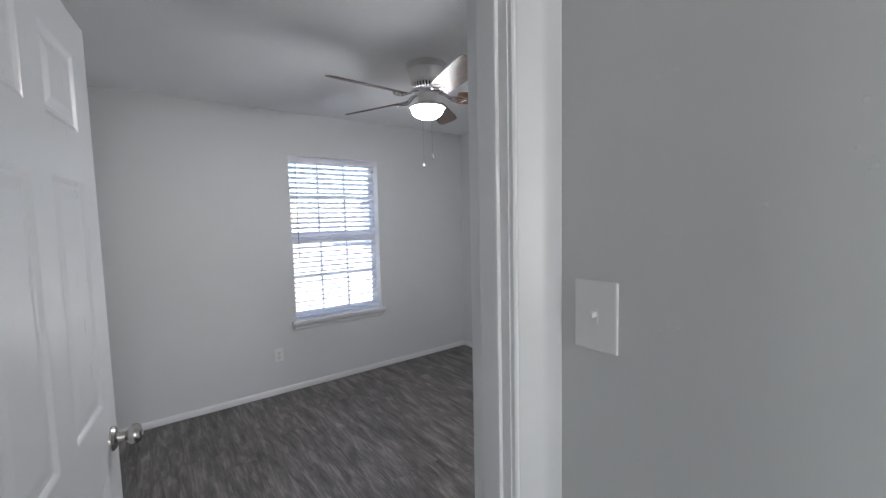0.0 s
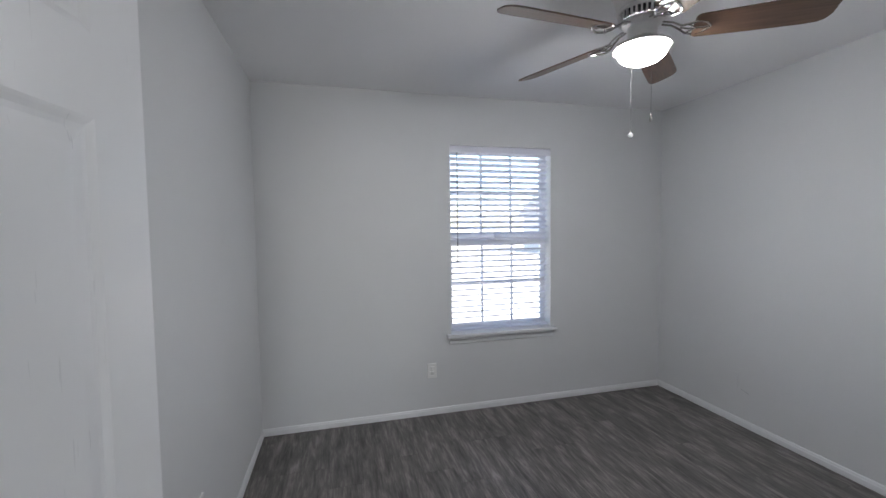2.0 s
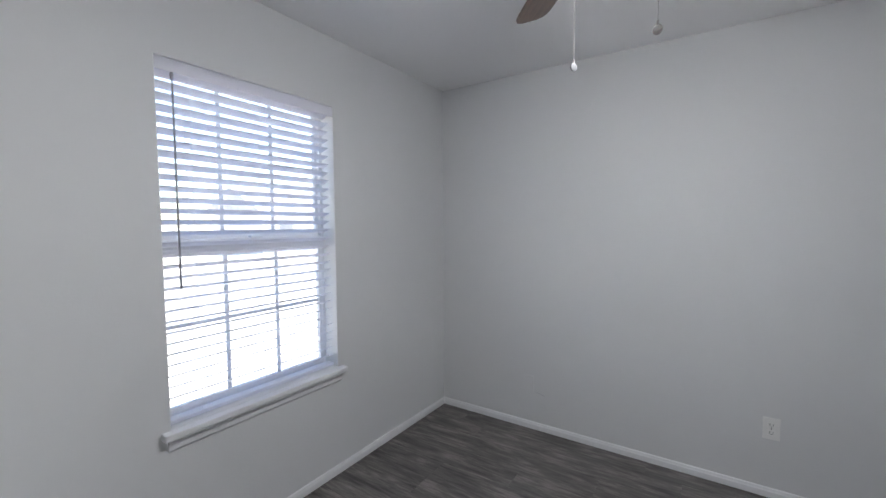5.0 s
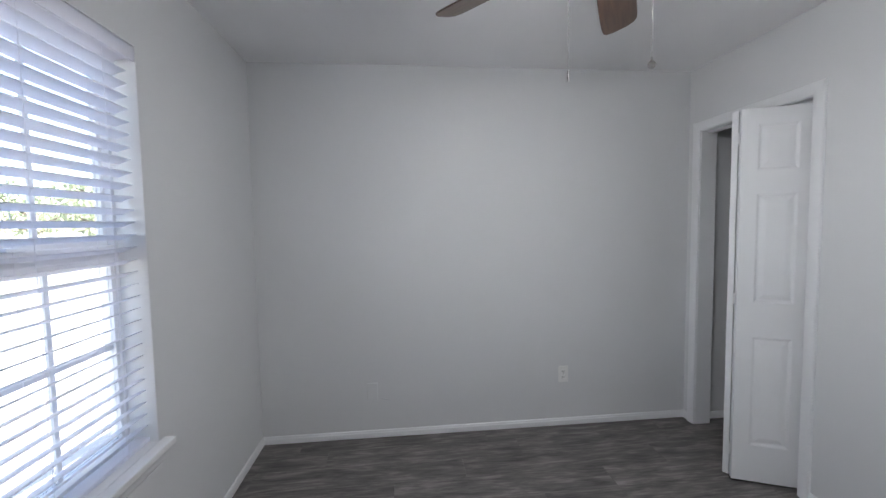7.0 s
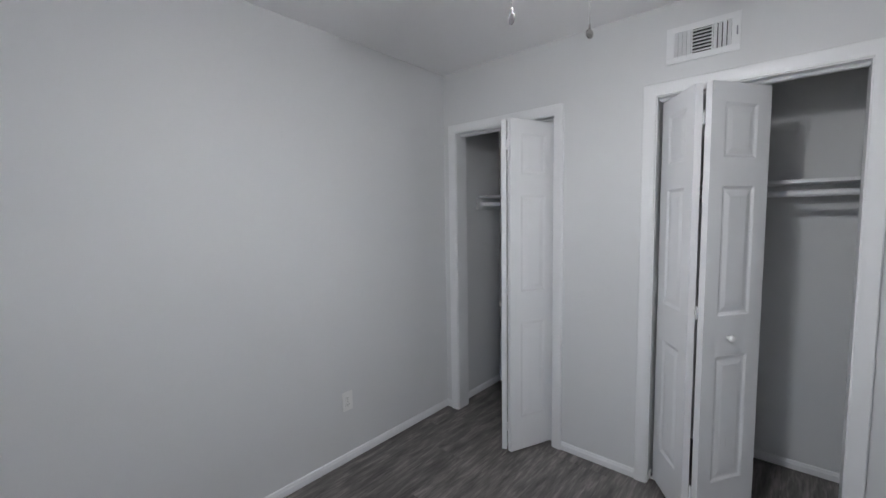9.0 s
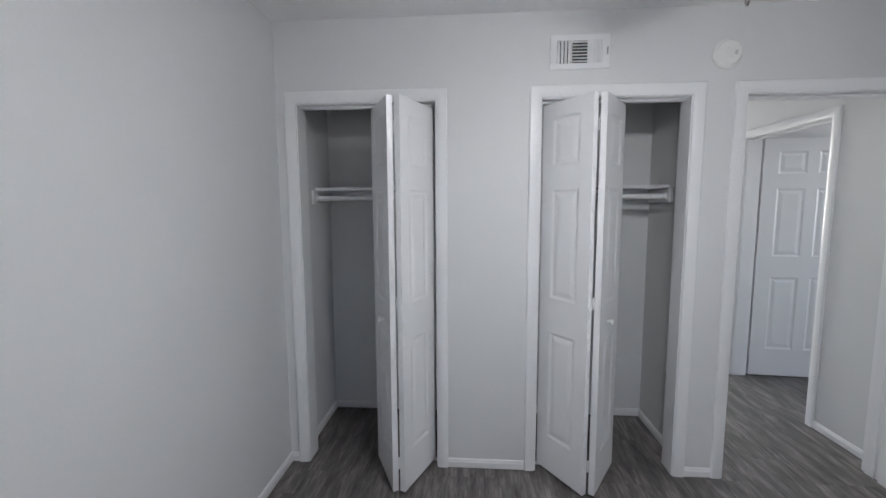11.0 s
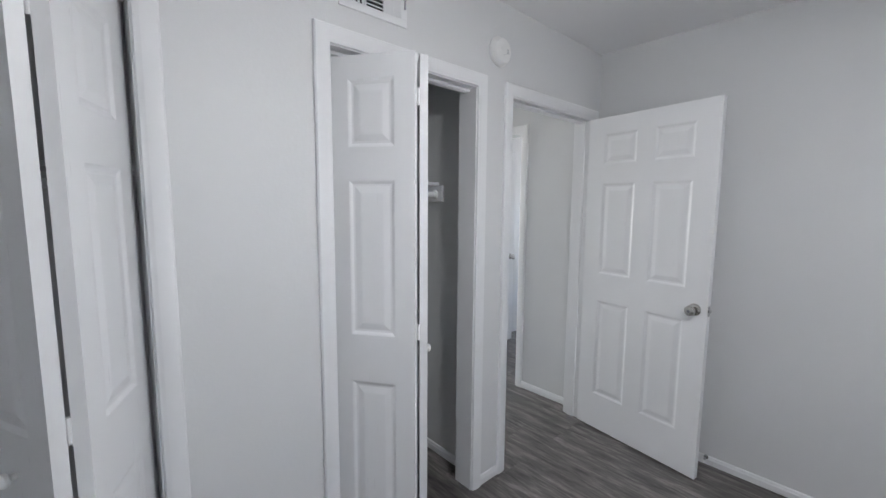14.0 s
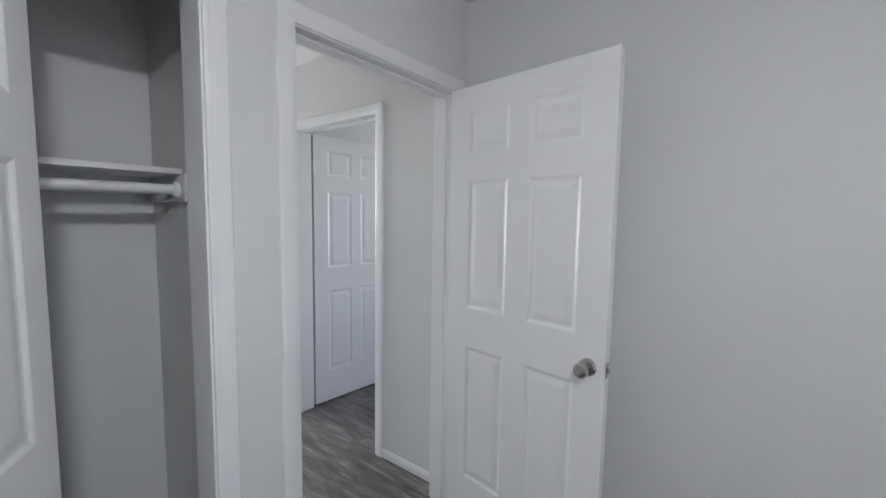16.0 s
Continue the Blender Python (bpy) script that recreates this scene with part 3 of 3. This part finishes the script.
outline = ((0.190, 0.050), (0.205, 0.060), (0.30, 0.064), (0.45, 0.069), (0.58, 0.071), (0.625, 0.068), (0.648, 0.056), (0.660, 0.030))
for x, hw_ in outline:
    rows.append([bm.verts.new((x, sy * hw_, zz)) for sy in (-1, 1) for zz in (-0.003, 0.003)])
for a, b in zip(rows, rows[1:]):
    for p, q in ((0, 2), (1, 3), (0, 1), (2, 3)):
        bm.faces.new((a[p], a[q], b[q], b[p]))
for r in (rows[0], rows[-1]):
    bm.faces.new((r[0], r[1], r[3], r[2]))
blade_mesh = mesh_of("blade", bm, WOOD, True)


def tube(bm, pts, r, seg=8):
    """A round bar along points."""
    last = None
    for i, p in enumerate(pts):
        p = Vector(p)
        d = (Vector(pts[min(i + 1, len(pts) - 1)]) - Vector(pts[max(i - 1, 0)])).normalized()
        s_ = d.cross(Vector((0, 0, 1)))
        s_ = s_.normalized() if s_.length > 1e-4 else Vector((1, 0, 0))
        u = s_.cross(d)
        ring = [bm.verts.new(p + (s_ * math.cos(a) + u * math.sin(a)) * r) for a in (2 * math.pi * k / seg for k in range(seg))]
        if last:
            for k in range(seg):
                bm.faces.new((last[k], last[(k + 1) % seg], ring[(k + 1) % seg], ring[k]))
        else:
            bm.faces.new(ring)
        last = ring
    bm.faces.new(last)


bm = bmesh.new()
for sy in (-1, 1):
    tube(bm, [(0.075, sy * 0.010, 0.030), (0.11, sy * 0.012, 0.022), (0.145, sy * 0.016, 0.0), (0.165, sy * 0.034, -0.007), (0.195, sy * 0.046, -0.008), (0.225, sy * 0.036, -0.008), (0.245, sy * 0.012, -0.008), (0.25, 0, -0.008)], 0.0045)
tube(bm, [(0.14, 0, 0.002), (0.17, 0, -0.007), (0.25, 0, -0.008)], 0.004)
tube(bm, [(0.165, -0.034, -0.007), (0.195, 0, -0.008), (0.165, 0.034, -0.007)], 0.004)
arm_mesh = mesh_of("blade_arm", bm, KNOB, True)
for k in range(5):
    for name, me in (("blade", blade_mesh), ("blade_arm", arm_mesh)):
        ob = new(name, me)
        ob.parent = fan
        ob.matrix_local = pose(0, 0, -0.214, 0, 0, 40 + 72 * k) @ pose(0, 0, 0, -17 if name == "blade" else -5, 0, 0)
for (cx, cy), zend, ball in (((0.034, 0.104), 1.875, True), ((-0.046, -0.108), 1.888, False)):
    ztop = H - 0.262
    bm = bmesh.new()
    n = int((ztop - zend) / 0.0045)
    for k in range(n):
        z = ztop - 0.0045 * k - H - 0.012
        lathe(bm, [(0.0003, z + 0.0016), (0.0011, z), (0.0003, z - 0.0016)], 6, (cx, cy, 0))
    chain = part("pull_chain", bm, CHAIN, fan, "beaded steel pull chain")
    bm = bmesh.new()
    e = zend - H - 0.012
    yaw = 150 if ball else 70
    lathe(bm, [(0.0012, 0.010), (0.0028, 0.012), (0.0028, 0.020), (0.0012, 0.022)], 10)
    lathe(bm, [(0.009, -0.0025), (0.0112, -0.0015), (0.0112, 0.0015), (0.009, 0.0025)], 20, (0, 0, 0), "y")
    bm.transform(pose(cx, cy, e, 0, 0, yaw))
    part("chain_pull", bm, GREYP if ball else KNOB, chain, "round white pull disc" if ball else "round nickel pull disc", True)


# ---- small fixtures ----
def outlet(m, blank=False):
    """A duplex outlet on a wall; its face looks along -y before the pose."""
    ob = empty("blank_plate" if blank else "wall_outlet", m, "wall plate painted over in wall grey" if blank else "white duplex outlet with plate, low on the wall", "wall plate" if blank else "outlet", "" if blank else "wall outlets")
    part("plate", boxes(((-0.036, -0.006, -0.058), (0.036, 0, 0.058)), bevel=0.0025), WALL if blank else PLASTIC, ob)
    if blank:
        return
    for z in (-0.020, 0.020):
        face = part("socket", boxes(((-0.017, -0.009, z - 0.014), (0.017, -0.0055, z + 0.014)), bevel=0.003), PLASTIC, ob)
        # Slots and hole are solid pieces, their shade given by colour.
        for x, h in ((-0.0065, 0.005), (0.0065, 0.004)):
            part("slot", boxes(((x - 0.0011, -0.0094, z + 0.001 - h), (x + 0.0011, -0.0088, z + 0.003 + h))), DARK, face)
        bm = bmesh.new()
        lathe(bm, [(0.0022, -0.0094), (0.0022, -0.0088)], 10, (0, 0, z - 0.0085), "y")
        part("ground_hole", bm, DARK, face)
    bm = bmesh.new()
    lathe(bm, [(0.003, -0.0075), (0.0035, -0.006)], 12, (0, 0, 0), "y")
    part("screw", bm, CHROME, ob)


outlet(pose(1.030, YW, 0.352))
outlet(pose(XR, 1.705, 0.372, 0, 0, -90))
outlet(pose(XL, 2.46, 0.365, 0, 0, 90))
outlet(pose(XR, 3.04, 0.322, 0, 0, -90), True)

sw = empty("light_switch", pose(HALLX, 0.522, 1.336, 0, 0, -90), "white toggle light switch with plate, paint smeared", "light switch")
part("plate", boxes(((-0.044, -0.007, -0.067), (0.044, 0, 0.067)), bevel=0.003), PLASTIC, sw)
part("toggle_frame", boxes(((-0.0065, -0.0085, -0.014), (0.0065, -0.0065, 0.014)), bevel=0.0008), PLASTIC, sw)
bm = bmesh.new()
box(bm, (-0.0045, -0.022, -0.001), (0.0045, -0.007, 0.009), 0.002)
part("toggle", bm, PLASTIC, sw)

rng = random.Random(11)
bm = bmesh.new()
for k in range(30):
    # each cluster is a few lumps of different size close together
    y, z = rng.uniform(-0.2, 0.46), rng.uniform(1.0, 1.85)
    for q in range(rng.choice((1, 2, 3, 5))):
        rad = rng.uniform(0.0012, 0.0046)
        lathe(bm, [(rad, 0.0), (rad * 0.85, -rad * 0.10), (rad * 0.5, -rad * 0.20), (rad * 0.12, -rad * 0.24)], 10, (HALLX, y + rng.uniform(-0.02, 0.02), z + rng.uniform(-0.02, 0.02)), "x")
tagged(part("paint_lumps", bm, WALL_ROUGH, None, "", True), "small lumps of grey paint on the hall wall", "paint lumps", "", "stuff")

det = empty("smoke_detector", pose(0.832, YC, 2.240), "round white smoke detector above the doorway", "smoke detector")
bm = bmesh.new()
lathe(bm, [(0.070, 0), (0.070, 0.010), (0.064, 0.014), (0.062, 0.024), (0.054, 0.033), (0.030, 0.037), (0.004, 0.037)], 40, (0, 0, 0), "y")
part("case", bm, PLASTIC, det, "", True)
bm = bmesh.new()
lathe(bm, [(0.011, 0.036), (0.011, 0.039), (0.008, 0.040)], 18, (0.012, 0, 0.008), "y")
part("test_button", bm, PLASTIC, det)
for k in range(3):
    part("slot", boxes(((-0.034, 0.0335, -0.012 + 0.008 * k), (-0.018, 0.0375, -0.009 + 0.008 * k))), GREYV, det)
bm = bmesh.new()
lathe(bm, [(0.002, 0.036), (0.002, 0.0385)], 8, (0.0, 0, -0.022), "y")
part("status_lamp", bm, GREYV, det)

vent = empty("wall_vent", pose(1.548, YC, 2.272), "white metal air register with slats in three ways", "air vent")
vw, vh = 0.148, 0.084
part("frame", boxes(((-vw, 0, -vh), (vw, 0.007, -vh + 0.029)), ((-vw, 0, vh - 0.029), (vw, 0.007, vh)), ((-vw, 0, -vh + 0.029), (-vw + 0.034, 0.007, vh - 0.029)), ((vw - 0.034, 0, -vh + 0.029), (vw, 0.007, vh - 0.029)),
     bevel=0.0015), TRIM, vent)
# No hollow duct: a thin sheet carries its shade as colour.
part("backing", boxes(((-vw + 0.02, 0.0004, -vh + 0.02), (vw - 0.02, 0.001, vh - 0.02))), DARK, vent, "flat sheet coloured as the duct's shade")
for x in (-0.041, 0.041):
    part("mullion", boxes(((x - 0.003, 0.001, -vh + 0.024), (x + 0.003, 0.008, vh - 0.024))), TRIM, vent)
for k in range(7):
    s_ob = part("slat", boxes(((-0.038, -0.0066, -0.0012), (0.038, 0.0066, 0.0012))), TRIM, vent)
    s_ob.matrix_local = pose(0, 0.0078, -0.047 + 0.0157 * k, -38, 0, 0)
for side in (-1, 1):
    for k in range(4):
        s_ob = part("slat", boxes(((-0.0012, -0.0088, -vh + 0.027), (0.0012, 0.0088, vh - 0.027))), TRIM, vent)
        s_ob.matrix_local = pose(side * (0.053 + 0.0178 * k), 0.0085, 0, 0, 0, -side * 52)
part("damper_lever", boxes(((-vw + 0.010, 0.007, -0.018), (-vw + 0.015, 0.016, 0.018)), bevel=0.001), GREYV, vent)

bm = bmesh.new()
tube(bm, [(XR - 0.0005, 2.985, 0.268), (XR - 0.0005, 2.955, 0.262), (XR - 0.0005, 2.925, 0.252)], 0.0012, 6)
tagged(part("wall_scratch", bm, GREYV), "thin grey scratch low on the wall", "scratch", "", "structure")

stop = empty("door_stop", pose(XL + 0.012, 1.545, 0.048), "small steel door stop with white tip on the baseboard", "door stop")
bm = bmesh.new()
lathe(bm, [(0.012, 0), (0.012, 0.004), (0.005, 0.006), (0.005, 0.055)], 16, (0, 0, 0), "x")
part("rod", bm, CHROME, stop, "", True)
bm = bmesh.new()
lathe(bm, [(0.008, 0.054), (0.009, 0.058), (0.009, 0.066), (0.006, 0.070)], 16, (0, 0, 0), "x")
part("tip", bm, PLASTIC, stop, "", True)

# ---- outdoors ----
structure("ground", boxes(((-400, -400, -0.6), (400, 400, -0.35))), EARTH, "dry pale bare ground outside", "ground")
structure("concrete_path", boxes(((-2, 5.0, -0.36), (9, 6.1, -0.33)), bevel=0.01), CONCRETE, "pale concrete path outside", "pavement")
house = empty("neighbour_house", pose(19.0, 26.0, -0.35), "pale single storey house across the yard", "house")
part("wall", boxes(((-3.5, 0, 0), (5.5, 6, 2.7))), SIDING, house)
bm = bmesh.new()
sweep(bm, [(-3.9, 3, 2.7), (5.9, 3, 2.7)], [(-3.5, 0), (0, 1.7), (3.5, 0), (3.3, -0.05), (-3.3, -0.05)], 1, (0, 0, 1))
part("roof", bm, ROOF, house)
for wx in (-2.2, 1.0, 3.6):
    part("window", boxes(((wx, -0.03, 1.0), (wx + 1.0, 0.02, 2.1)), bevel=0.01), GREYV, house)
post = empty("porch_post", pose(4.6, 5.3, -0.35), "white square porch post outside the window", "post")
part("shaft", boxes(((-0.05, -0.05, 0.0), (0.05, 0.05, 3.0)), bevel=0.006), TRIM, post)
part("base", boxes(((-0.075, -0.075, 0.0), (0.075, 0.075, 0.16)), bevel=0.006), TRIM, post)


def tree(x, y, h, spread, seed):
    """A tapered trunk with limbs and a crown of small leaf clumps."""
    rg = random.Random(seed)
    root = empty("tree", pose(x, y, -0.36), "leafy green tree across the yard", "tree", "yard trees")
    bm = bmesh.new()
    lathe(bm, [(0.22, 0), (0.16, h * 0.2), (0.12, h * 0.45), (0.05, h * 0.75)], 10)
    for k in range(7):
        a, z = k * 2.4, h * (0.32 + 0.06 * k)
        r_ = spread * rg.uniform(0.5, 0.8)
        tube(bm, [(0, 0, z), (r_ * 0.5 * math.cos(a), r_ * 0.5 * math.sin(a), z + h * 0.08), (r_ * math.cos(a), r_ * math.sin(a), z + h * 0.2)], 0.04, 6)
    part("trunk", bm, BARK, root)
    verts, faces = [], []
    for k in range(2000):
        while True:
            p = Vector((rg.uniform(-1, 1), rg.uniform(-1, 1), rg.uniform(-1, 1)))
            if p.length < 1 and noise.noise(p * 2.3 + Vector((seed, 0, 0))) > -0.12:
                break
        c = Vector((p.x * spread, p.y * spread, h * 0.66 + p.z * h * 0.36))
        e = Euler([rg.uniform(0, 6.3) for _ in range(3)]).to_matrix()
        s_ = rg.uniform(0.07, 0.16)
        i = len(verts)
        verts += [c + e @ Vector(q) * s_ for q in ((-1, 0, 0), (0, -0.5, 0.1), (1, 0, 0), (0, 0.5, 0.1))]
        faces.append((i, i + 1, i + 2, i + 3))
    me = bpy.data.meshes.new("crown")
    me.from_pydata(verts, [], faces)
    me.materials.append(LEAF)
    crown = new("crown", me)
    crown.parent = root


tree(20.0, 15.0, 4.2, 2.6, 8)
tree(26.0, 24.0, 4.6, 3.0, 5)

# ---- floor planks ----
floor = structure("floor", boxes(((-0.32, -3.7, -0.35), (0.9, YW + 0.1, -0.006)), ((0.9, 0.03, -0.35), (XR + 0.1, YW + 0.1, -0.006)), ((-3.1, -0.87, -0.35), (-0.32, YW + 0.1, -0.006))), SUBFLOOR, "dark grey wood look vinyl plank floor", "floor")
PW, PL = 0.184, 1.22
meshes = {}


def plank_mesh(w, length):
    key = (round(w, 3), round(length, 3))
    if key not in meshes:
        bm = bmesh.new()
        g, c = 0.0002, 0.0007
        lo = [bm.verts.new((x, y, -0.0055)) for x, y in ((g, g), (w - g, g), (w - g, length - g), (g, length - g))]
        md = [bm.verts.new((v.co.x, v.co.y, -c)) for v in lo]
        hi = [bm.verts.new((x, y, 0)) for x, y in ((g + c, g + c), (w - g - c, g + c), (w - g - c, length - g - c), (g + c, length - g - c))]
        for a, b in ((lo, md), (md, hi)):
            for k in range(4):
                bm.faces.new((a[k], a[(k + 1) % 4], b[(k + 1) % 4], b[k]))
        bm.faces.new(hi)
        bm.faces.new(lo)
        meshes[key] = mesh_of("plank", bm, FLOORM)
    return meshes[key]


rng = random.Random(4)
x = -3.05
while x < XR + 0.02:
    w = min(PW, XR + 0.02 - x)
    if x > 0.82:
        y, yb = 0.04, YW + 0.02
    elif x + w < XL - 0.1:
        y, yb = -0.86, 1.69
    else:
        y, yb = -3.68, YW + 0.02
    length = rng.choice((0.41, 0.62, 0.83, 1.02, 1.22))
    while y < yb - 0.01:
        length = min(length, yb - y)
        ob = new("plank", plank_mesh(w, length))
        ob.location = (x, y, 0)
        ob.parent = floor
        y += length
        length = PL
    x += PW
